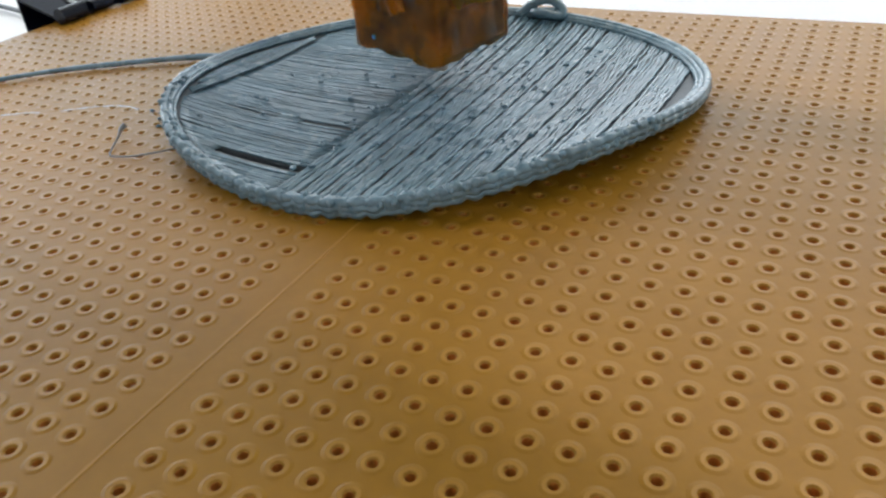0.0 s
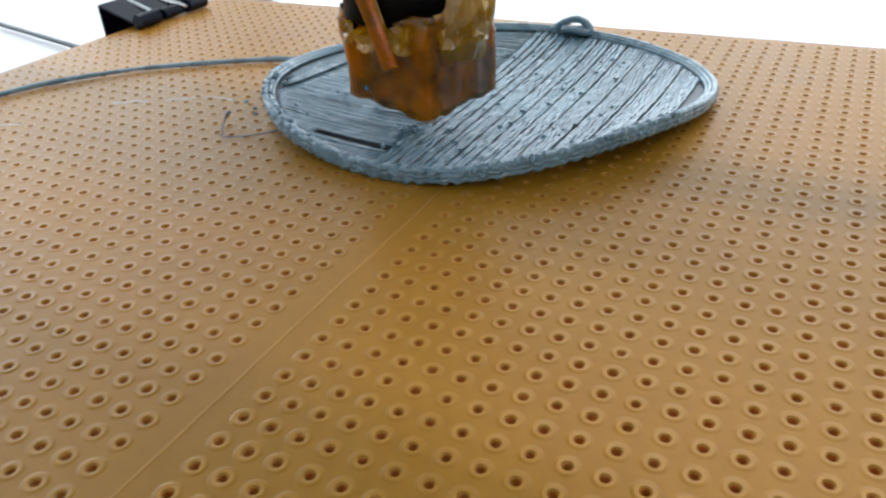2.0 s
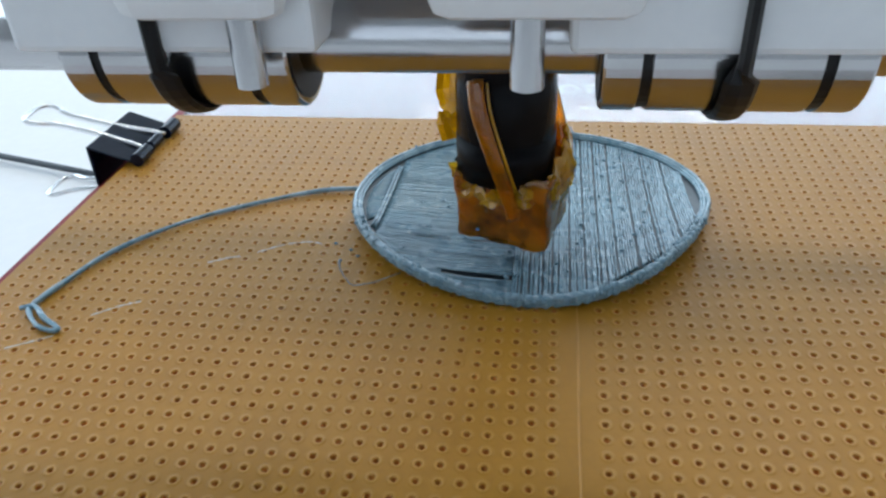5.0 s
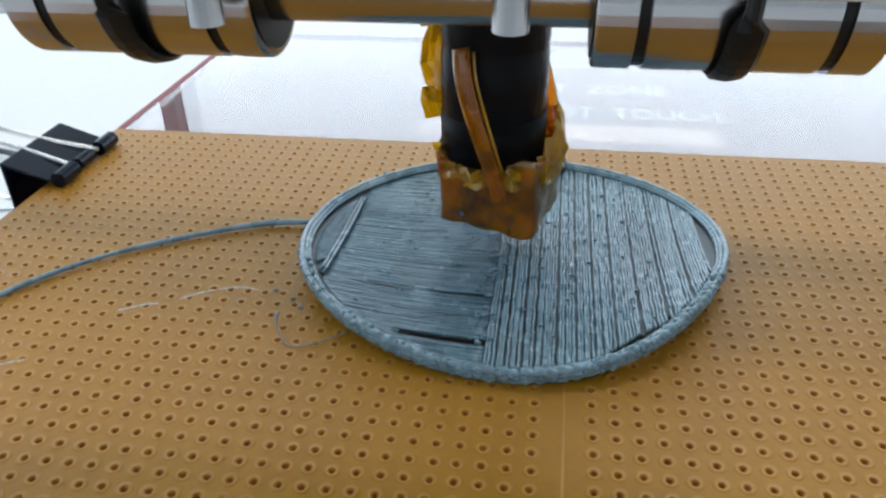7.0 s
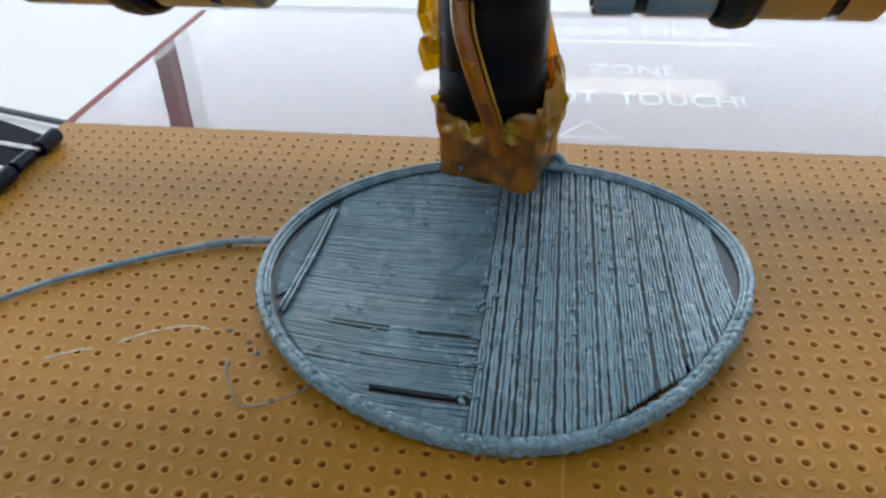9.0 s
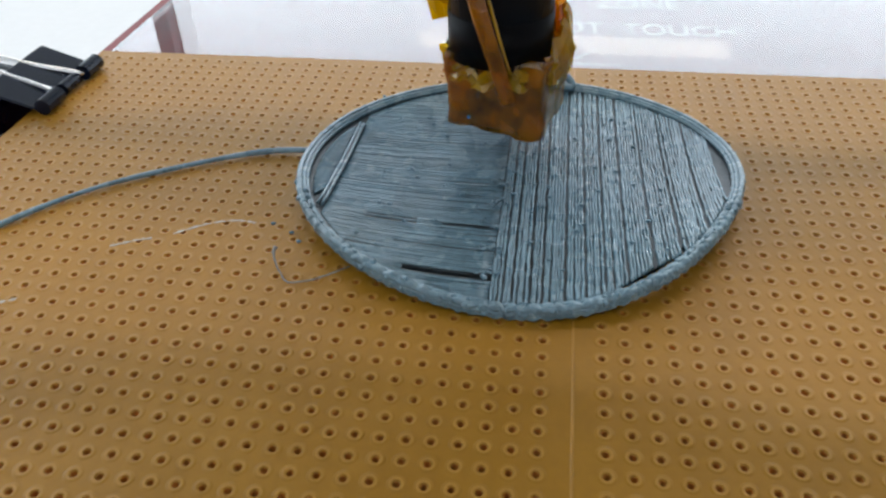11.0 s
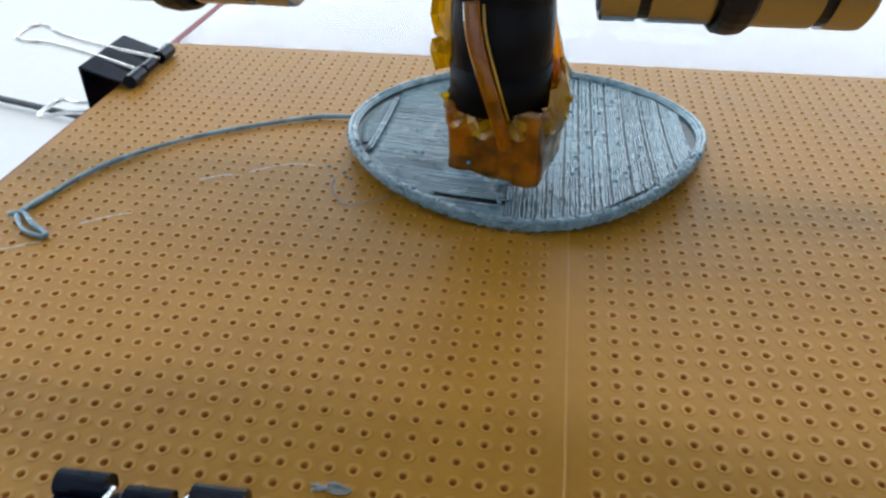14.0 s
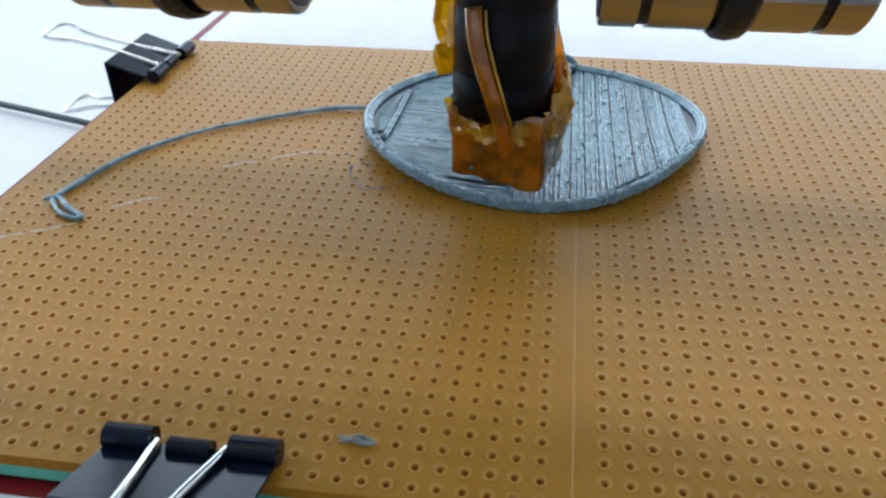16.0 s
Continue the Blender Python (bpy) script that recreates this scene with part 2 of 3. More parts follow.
# ---- room ----
def room():
    def slab(name, x0, x1, y0, y1, z0, z1, mat):
        return tagged(part(name, box(bmesh.new(), x0, x1, y0, y1, z0, z1), mat, metres=True), kind="structure")
    slab("floor", -2.2, 2.2, -2.2, 2.6, -0.1, 0.0, FLOOR)
    slab("ceiling", -2.2, 2.2, -2.2, 2.6, 2.7, 2.8, WALL)
    bm = bmesh.new()
    for b in ((-2.3, -2.2, -2.2, 2.6, 0, 0.85), (-2.3, -2.2, -2.2, 2.6, 2.55, 2.7), (-2.3, -2.2, -2.2, -0.15, 0.85, 2.55), (-2.3, -2.2, 2.15, 2.6, 0.85, 2.55)):
        box(bm, *b)
    tagged(part("wall_west", bm, WALL, metres=True), kind="structure")
    w = tagged(new("window_2"), kind="structure")
    for b in ((-2.28, -2.2, -0.15, 2.15, 0.85, 0.9), (-2.28, -2.2, -0.15, 2.15, 2.5, 2.55), (-2.28, -2.2, -0.15, -0.1, 0.9, 2.5), (-2.28, -2.2, 2.1, 2.15, 0.9, 2.5)):
        part("window_frame", box(bmesh.new(), *b), FRAME_PAINT, w, metres=True)
    pane = part("pane", box(bmesh.new(), -2.25, -2.243, -0.1, 2.1, 0.9, 2.5), PANE, w, metres=True)
    pane.visible_shadow = False
    tagged(part("backdrop", box(bmesh.new(), -5.05, -5.0, -4, 6, -1, 5), OUTSIDE, metres=True), kind="structure")
    slab("wall_east", 2.2, 2.3, -2.2, 2.6, 0, 2.7, WALL)
    bm = bmesh.new()
    for b in ((-2.3, 2.3, -2.3, -2.2, 0, 0.85), (-2.3, 2.3, -2.3, -2.2, 2.55, 2.7), (-2.3, -1.45, -2.3, -2.2, 0.85, 2.55), (1.45, 2.3, -2.3, -2.2, 0.85, 2.55)):
        box(bm, *b)
    tagged(part("wall_south", bm, WALL, metres=True), kind="structure")
    w = tagged(new("window_3"), kind="structure")
    for b in ((-1.45, 1.45, -2.28, -2.2, 0.85, 0.9), (-1.45, 1.45, -2.28, -2.2, 2.5, 2.55), (-1.45, -1.4, -2.28, -2.2, 0.9, 2.5), (1.4, 1.45, -2.28, -2.2, 0.9, 2.5)):
        part("window_frame", box(bmesh.new(), *b), FRAME_PAINT, w, metres=True)
    pane = part("pane", box(bmesh.new(), -1.4, 1.4, -2.25, -2.243, 0.9, 2.5), PANE, w, metres=True)
    pane.visible_shadow = False
    tagged(part("backdrop", box(bmesh.new(), -5, 5, -5.05, -5.0, -1, 5), OUTSIDE, metres=True), kind="structure")
    bm = bmesh.new()
    for b in ((-2.3, 2.3, 2.6, 2.75, 0, 0.85), (-2.3, 2.3, 2.6, 2.75, 2.55, 2.7), (-2.3, -2.2, 2.6, 2.75, 0.85, 2.55), (2.15, 2.3, 2.6, 2.75, 0.85, 2.55)):
        box(bm, *b)
    tagged(part("wall_north", bm, WALL, metres=True), kind="structure")
    w = tagged(new("window_1"), kind="structure")
    for b in ((-2.2, 2.15, 2.62, 2.7, 0.85, 0.9), (-2.2, 2.15, 2.62, 2.7, 2.5, 2.55), (-2.2, -2.15, 2.62, 2.7, 0.9, 2.5), (2.1, 2.15, 2.62, 2.7, 0.9, 2.5), (-1.47, -1.41, 2.5, 2.7, 0.9, 2.5)):
        part("window_frame", box(bmesh.new(), *b), FRAME_PAINT, w, metres=True)
    for x0, x1 in ((-2.15, -1.47), (-1.41, 2.1)):
        pane = part("pane", box(bmesh.new(), x0, x1, 2.665, 2.672, 0.9, 2.5), PANE, w, metres=True)
        pane.visible_shadow = False
    tagged(part("backdrop", box(bmesh.new(), -6, 6, 5.0, 5.05, -1, 5), OUTSIDE, metres=True), kind="structure")
    t = tagged(new("work_table"), "wide white laminate work table under the printer", "table")
    part("tabletop", box(bmesh.new(), -1.1, 1.1, -0.45, 1.0, 0.735, 0.775, 0.003), TABLE, t, metres=True)
    for x in (-1.05, 1.0):
        for y in (-0.4, 0.9):
            part("leg", box(bmesh.new(), x, x + 0.05, y, y + 0.05, 0, 0.735), WHITE_PLASTIC, t, metres=True)
    for y in (-0.6, 1.05):
        lamp = tagged(new("ceiling_light"), "long white ceiling light with a bright diffuser", "ceiling light", "ceiling lights")
        part("housing", box(bmesh.new(), -0.8, 1.0, y - 0.15, y + 0.15, 2.64, 2.7), WHITE_PLASTIC, lamp, metres=True)


room()


# ---- heated bed ----
def text_mesh(body, x0, x1, y, height):
    cu = bpy.data.curves.new("lettering", "FONT")
    cu.body, cu.size, cu.extrude, cu.resolution_u = body, 1.0, 0.0, 3
    ob = new("lettering", cu)
    bpy.context.view_layer.update()
    me = bpy.data.meshes.new_from_object(ob.evaluated_get(bpy.context.evaluated_depsgraph_get()))
    bpy.data.objects.remove(ob)
    co = np.empty(len(me.vertices) * 3)
    me.vertices.foreach_get("co", co)
    co = co.reshape(-1, 3)
    lo, hi = co.min(0), co.max(0)
    co[:, 0] = (x0 + (co[:, 0] - lo[0]) / (hi[0] - lo[0]) * (x1 - x0)) * S
    co[:, 1] = (y + (co[:, 1] - lo[1]) / (hi[1] - lo[1]) * height) * S
    me.vertices.foreach_set("co", co.ravel())
    return me


GLASS_TOP, GLASS_LOW, PCB_LOW = -0.066, -0.182, -0.245


def heated_bed():
    bed = rider("heated_bed", (0, 0, PCB_LOW), "red circuit-board heated bed with white printed warnings", "heated bed")
    h = GLASS_LOW - 0.002 - PCB_LOW
    part("circuit_board", box(bmesh.new(), -4.02, 3.78, -0.78, 7.75, 0, h, 0.006), RED, bed)
    for body, x0, x1, y, t in (("HOT  ZONE", -0.66, 0.79, 6.09, 0.22), ("DO  NOT  TOUCH!", -0.97, 1.24, 5.51, 0.23), ("Heatbed MK2a", -0.72, 1.37, 7.03, 0.24)):
        me = text_mesh(body, x0, x1, y, t)
        me.materials.append(PRINT_WHITE)
        ob = new("lettering", me)
        ob.parent, ob.location = bed, (0, 0, (h + 0.0012) * S)
        ob["label"] = "white printed warning"
    z = h + 0.001
    for pts in (((-0.17, 4.92), (0.04, 5.185), (0.24, 4.92), (-0.17, 4.92)), ((-3.2, 7.0), (-2.9, 6.5), (-3.5, 6.5), (-3.2, 7.0))):
        part("warning_mark", tube(bmesh.new(), [(x, y, z) for x, y in pts], 0.008, 4, flat=0.1), PRINT_WHITE, bed)
    part("fine_print", box(bmesh.new(), -0.4, 1.75, 6.84, 6.88, h, h + 0.001), PRINT_WHITE, bed)
    for y in (-0.36,):
        part("border_line", box(bmesh.new(), -3.7, 3.45, y - 0.012, y + 0.012, h, h + 0.0015), PRINT_WHITE, bed)
    for x, y in ((-0.78, -0.44), (-3.65, 7.55), (3.4, 7.55), (3.4, -0.6)):
        bm = bmesh.new()
        bmesh.ops.create_cone(bm, cap_ends=True, segments=20, radius1=0.062, radius2=0.055, depth=0.08, matrix=Matrix.Translation((x, y, h + 0.04)))
        part("bed_screw", bm, CLIP_BLACK, bed)
    g = rider("glass_plate", (0, 0, GLASS_LOW), "clear glass plate with a greenish edge on the heated bed", "glass plate")
    t = GLASS_TOP - GLASS_LOW
    part("sheet", box(bmesh.new(), -3.77, 3.53, -0.26, 7.58, 0, t), GLASS, g)
    part("front_edge", box(bmesh.new(), -3.77, 3.53, -0.285, -0.263, 0.045, t - 0.002), GLASS_EDGE, g)


heated_bed()


# ---- perforated board ----
def perforated_board():
    """Each hole: a flat cell, a raised punched lip and a wall down into the board."""
    x_left, x_right, y0, y1, thick = -3.745, 3.50, -0.288, 4.60, 0.062
    P = 0.1
    rings = [(0.040, 0.0), (0.029, 0.0024), (0.0180, 0.0018), (0.0132, -0.004), (0.0118, -thick)]
    N = 16
    ang = np.arange(N) * 2 * np.pi / N
    welded = {}
    verts, faces, mats = [], [], []
    rng = np.random.default_rng(4)

    def quad(a, b, c, d, m):
        faces.append((a, b, c, d))
        mats.append(m)

    def flat(xa, xb, ya, yb):
        k = len(verts)
        verts.extend([(xa, ya, 0), (xb, ya, 0), (xb, yb, 0), (xa, yb, 0)])
        quad(k, k + 1, k + 2, k + 3, 0)

    def cell(cx, cy, xa, xb, ya, yb):
        outer = []
        jx, jy = rng.normal(0, 0.0012, 2)
        for a in ang:
            c, s = math.cos(a), math.sin(a)
            f = 1 / max(abs(c), abs(s))
            x, y = cx + c * f * P / 2, cy + s * f * P / 2
            key = (round(x * 2000), round(y * 2000))
            if key not in welded:
                welded[key] = len(verts)
                verts.append((x, y, 0))
            outer.append(welded[key])
        k = len(verts)
        grow = 1 + rng.normal(0, 0.03)
        for r, z in rings:
            for a in ang:
                verts.append((cx + jx + r * grow * math.cos(a), cy + jy + r * grow * math.sin(a), z))
        for i in range(N):
            quad(outer[i], outer[(i + 1) % N], k + (i + 1) % N, k + i, 0)
        for j in range(len(rings) - 1):
            for i in range(N):
                quad(k + j * N + i, k + j * N + (i + 1) % N, k + (j + 1) * N + (i + 1) % N, k + (j + 1) * N + i, (0, 1, 0, 2)[j])

    halves = [(-0.254, -1, x_left, -0.02), (0.0, 1, x_right, 0.0)]
    for start, sign, edge, shift in halves:
        cols = int((abs(edge - start) - 0.03) / P)
        rows = int((y1 - y0 - 0.1) / P)
        first = -0.2 + shift
        for i in range(cols + 1):
            cx = start + sign * i * P
            for j in range(rows + 1):
                cy = first + j * P
                if cy > y1 - 0.04:
                    continue
                cell(cx, cy, cx - P / 2, cx + P / 2, cy - P / 2, cy + P / 2)
        last = start + sign * cols * P + sign * P / 2
        xa, xb = sorted((start - sign * P / 2, last))
        top = first + max(j for j in range(rows + 1) if first + j * P <= y1 - 0.04) * P + P / 2
        flat(xa, xb, y0, first - P / 2)
        if top < y1:
            flat(xa, xb, top, y1)
        xa, xb = sorted((last, edge))
        if xb - xa > 1e-4:
            flat(xa, xb, y0, y1)
    flat(-0.204, -0.05, y0, y1)
    me = bpy.data.meshes.new("board_sheet")
    me.from_pydata([(x * S, y * S, (z + thick) * S) for x, y, z in verts], [], faces)
    me.polygons.foreach_set("material_index", mats)
    for m in (BOARD, BOARD_LIP, BOARD_HOLE_GLOW):
        me.materials.append(m)
    b = rider("perforated_board", (0, 0, -thick), "tan phenolic perforated board clipped onto the glass", "perforated board")
    ob = new("board_sheet", me)
    ob.parent = b
    bm = bmesh.new()
    for bx in ((x_left, x_left + 0.004, y0, y1), (x_right - 0.004, x_right, y0, y1), (x_left, x_right, y0, y0 + 0.004), (x_left, x_right, y1 - 0.004, y1)):
        box(bm, *bx, 0, thick - 0.0005)
    part("board_edge", bm, BOARD, b)
    bm = bmesh.new()
    pts = [(-0.1235 + 0.0015 * math.sin(y * 5), y, thick - 0.002) for y in np.linspace(y0, y1, 60)]
    tube(bm, pts, 0.0085, 6, flat=0.55)
    part("centre_ridge", bm, BOARD_LIP, b, "pale raised line down the middle of the board")


perforated_board()


# ---- printed disc ----
DISC_C = (-0.445, 2.985)


def ripple(a, mean, waves):
    """A closed curve's radius or height at angle a: a mean and waves of cosine and sine."""
    return mean + sum(c * math.cos((k + 1) * a) + d * math.sin((k + 1) * a) for k, (c, d) in enumerate(waves))


def disc_radius(a):
    return ripple(a, 1.1837, ((0.0068, 0.0564), (0.0492, 0.0210), (-0.0137, 0.0369), (-0.0195, 0.0061), (0.0029, 0.0)))


def lift(x, y):
    """How far the warped disc has come off the board: flat in the middle, its rim curled up unevenly."""
    dx, dy = x - DISC_C[0], y - DISC_C[1]
    a = math.atan2(dy, dx)
    rim = ripple(a, 0.1124, ((-0.0063, -0.0127), (0.0162, -0.0066), (0.0036, -0.0380))) - 0.064
    return max(0.0, rim) * min(1.1, math.hypot(dx, dy) / disc_radius(a)) ** 3


def disc_edge(a, r=1.0):
    q = disc_radius(a) * r * 0.99
    return DISC_C[0] + q * math.cos(a), DISC_C[1] + q * math.sin(a)


def inside(x, y):
    """Distance from the disc's middle over its radius that way; x, y from the middle."""
    return math.hypot(x, y) / disc_radius(math.atan2(y, x))


SLITS = [(-1.20, -0.93, 2.535, 0.023), (-0.80, -0.55, 2.53, 0.006), (-1.02, -0.54, 2.335, 0.008), (-0.94, -0.52, 2.135, 0.016)]


def printed_disc():
    d = rider("printed_disc", (DISC_C[0], DISC_C[1], 0.0), "warped grey plastic disc being printed, its edge lifted off the board", "print")
    ox, oy = DISC_C
    rng = np.random.default_rng(7)
    # solid layers under the strands, open at the slits; coloured dark as shade in the gaps
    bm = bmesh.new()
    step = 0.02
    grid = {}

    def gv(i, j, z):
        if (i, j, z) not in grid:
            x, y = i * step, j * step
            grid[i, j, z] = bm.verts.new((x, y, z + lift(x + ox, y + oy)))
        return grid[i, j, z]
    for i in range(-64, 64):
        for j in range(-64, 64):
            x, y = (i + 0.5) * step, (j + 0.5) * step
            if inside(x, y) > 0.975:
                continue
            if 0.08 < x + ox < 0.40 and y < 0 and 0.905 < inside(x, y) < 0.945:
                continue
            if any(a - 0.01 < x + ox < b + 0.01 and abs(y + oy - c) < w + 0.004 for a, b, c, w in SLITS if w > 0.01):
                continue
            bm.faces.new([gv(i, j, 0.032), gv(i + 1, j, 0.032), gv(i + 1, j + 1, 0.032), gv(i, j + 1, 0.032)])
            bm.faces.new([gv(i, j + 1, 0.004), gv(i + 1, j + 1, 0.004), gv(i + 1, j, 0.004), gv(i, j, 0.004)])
    part("base_layer", bm, GREY_GAP_SHADE, d)

    def strand(name, pts, r, n=6, flat=0.8, bumpy=0.0):
        out = []
        for x, y, z in pts:
            out.append((x - ox + rng.normal(0, 0.0007), y - oy + rng.normal(0, 0.0007), z + lift(x, y) + rng.normal(0, 0.0008 + bumpy)))
        ph = rng.uniform(0, 9)
        part(name, tube(bmesh.new(), out, r, n, flat=flat, taper=lambda t: 1 + 0.07 * math.sin(41 * t + ph) + 0.05 * math.sin(97 * t + 2 * ph)), GREY, d, smooth=True)
    # outline strands, layer on layer
    for layer, (r, z, w) in enumerate(((1.0, 0.012, 0.017), (1.004, 0.034, 0.017), (1.002, 0.054, 0.018), (0.981, 0.053, 0.013), (0.967, 0.046, 0.011))):
        pts = []
        for k in range(480):
            a = 2 * math.pi * k / 480
            x, y = disc_edge(a, r)
            front = max(0, -math.sin(a))
            pts.append((x, y, z + 0.004 * front * math.sin(k * 1.05 + layer)))
        out = [(x - ox + rng.normal(0, 0.0015), y - oy + rng.normal(0, 0.0015), z + lift(x, y)) for x, y, z in pts]
        part("outline_strand", tube(bmesh.new(), out, w, 6, closed=True, taper=lambda t: 1 + 0.26 * math.sin(2 * math.pi * 118 * t) * max(0, -math.sin(2 * math.pi * t - 0.4)) + 0.06 * math.sin(50 * t)), GREY, d, smooth=True)

    def reach(x, y, dx, dy):
        """How far from x, y (from the middle) one can go along dx, dy inside the outline strands."""
        lo, hi = 0.0, 2.6
        for _ in range(24):
            mid = (lo + hi) / 2
            lo, hi = (mid, hi) if inside(x + dx * mid, y + dy * mid) < 0.945 else (lo, mid)
        return lo

    # right part: strands that run along the bed's travel
    x, k = -0.495, 0
    while x < ox + disc_radius(0) * 0.92:
        low, high = oy - reach(x - ox, 0, 0, -1), oy + reach(x - ox, 0, 0, 1)
        n = max(6, int((high - low) / 0.026))
        lean, phase = rng.normal(0, 0.007), rng.uniform(0, 6.3)
        low += 0.05 * max(0.0, 1 - abs(x - 0.23) / 0.19)
        pts = []
        for i in range(n + 1):
            y = low + (high - low) * i / n
            # lumps lie in rows across the strands, where the layer below bridges
            row = 0.0015 * max(0.0, math.sin(y * 62 + 0.6 * math.sin(x * 9))) * (1.0 if y > 2.5 else 0.4)
            pts.append((x + lean * (i / n - 0.5) + 0.0016 * math.sin(i * 0.9 + phase), y, 0.040 + 0.0014 * math.sin(i * 0.7 + phase) + row))
        strand("infill_strand", pts, rng.uniform(0.0076, 0.0092), 6, 0.85, 0.0004)
        x += 0.0146 + abs(rng.normal(0, 0.0018)) + (0.013 if k in (2, 4, 8, 11, 17, 22, 27, 33, 40, 47, 55, 63) else 0)
        k += 1
    # left part: strands across it
    y = oy - 1.03
    while y < oy + 1.06:
        xa = max(-0.5 - reach(-0.5 - ox, y - oy, -1, 0), -1.43) + 0.012
        runs = [(xa, -0.51)]
        for a, b, c, w in SLITS:
            if abs(y - c) < w + 0.003:
                runs = [(p, q) for r0, r1 in runs for p, q in ((r0, a), (b, r1)) if q - p > 0.03]
        for r0, r1 in runs:
            if r1 - r0 < 0.04:
                continue
            n = max(3, int((r1 - r0) / 0.06))
            tilt = rng.normal(0, 0.004)
            high = rng.normal(0, 0.0016)
            pts = [(r0 + (r1 - r0) * i / n, y + tilt * (i / n - 0.5), 0.036 + high) for i in range(n + 1)]
            strand("infill_strand", pts, 0.0080, 6, 0.5)
        y += 0.0152 + abs(rng.normal(0, 0.0012))
    # small sliver at the left, with its straight border
    for off in (0.0, 0.022):
        strand("border_strand", [(-1.43 - off, 2.53 + 0.99 * i / 14 + off * 0.5, 0.046) for i in range(15)], 0.0095)
    for i in range(42):
        y = 2.56 + 0.024 * i
        xa = ox - reach(0, y - oy, -1, 0) + 0.03
        if -1.47 - xa > 0.03:
            strand("sliver_strand", [(xa, y - 0.03, 0.04), ((xa - 1.47) / 2, y, 0.042), (-1.465, y + 0.03, 0.04)], 0.0095)
    # blobs left by the nozzle
    bm = bmesh.new()
    for i in range(150):
        if i < 60:
            px, py = -0.53 + rng.normal(0, 0.03), rng.choice([2.15, 2.35, 2.54, 2.75, 2.95, 3.15, 3.4, 3.6]) + rng.normal(0, 0.025)
        else:
            px, py = rng.uniform(-1.25, 0.4), rng.uniform(2.15, 3.8)
        r = rng.uniform(0.006, 0.014)
        bmesh.ops.create_icosphere(bm, subdivisions=1, radius=r, matrix=Matrix.Translation((px - ox, py - oy, 0.05 + lift(px, py))) @ Matrix.Diagonal((1.3, 1, 0.7, 1)))
    for i in range(420):
        a = rng.uniform(math.pi * 1.05, math.pi * 1.95)
        px, py = disc_edge(a, rng.uniform(0.975, 1.016))
        bmesh.ops.create_icosphere(bm, subdivisions=1, radius=rng.uniform(0.010, 0.019), matrix=Matrix.Translation((px - ox, py - oy, rng.uniform(0.022, 0.066) + lift(px, py))))
    tagged(part("speckling", bm, GREY, d, smooth=True), kind="stuff")
    # curl standing up at the far edge
    cx, cy = disc_edge(radians(81), 0.99)
    pts = spline([(cx - ox + a, cy - oy + b, c + lift(cx, cy)) for a, b, c in ((-0.14, -0.03, 0.05), (-0.07, 0.0, 0.10), (0.02, 0.02, 0.125), (0.10, 0.0, 0.10), (0.12, -0.04, 0.06), (0.03, -0.06, 0.075), (-0.05, -0.03, 0.07), (-0.01, 0.02, 0.06), (0.08, 0.01, 0.07))], 6)
    part("curl", tube(bmesh.new(), pts, 0.024, 7), GREY, d, smooth=True)


printed_disc()


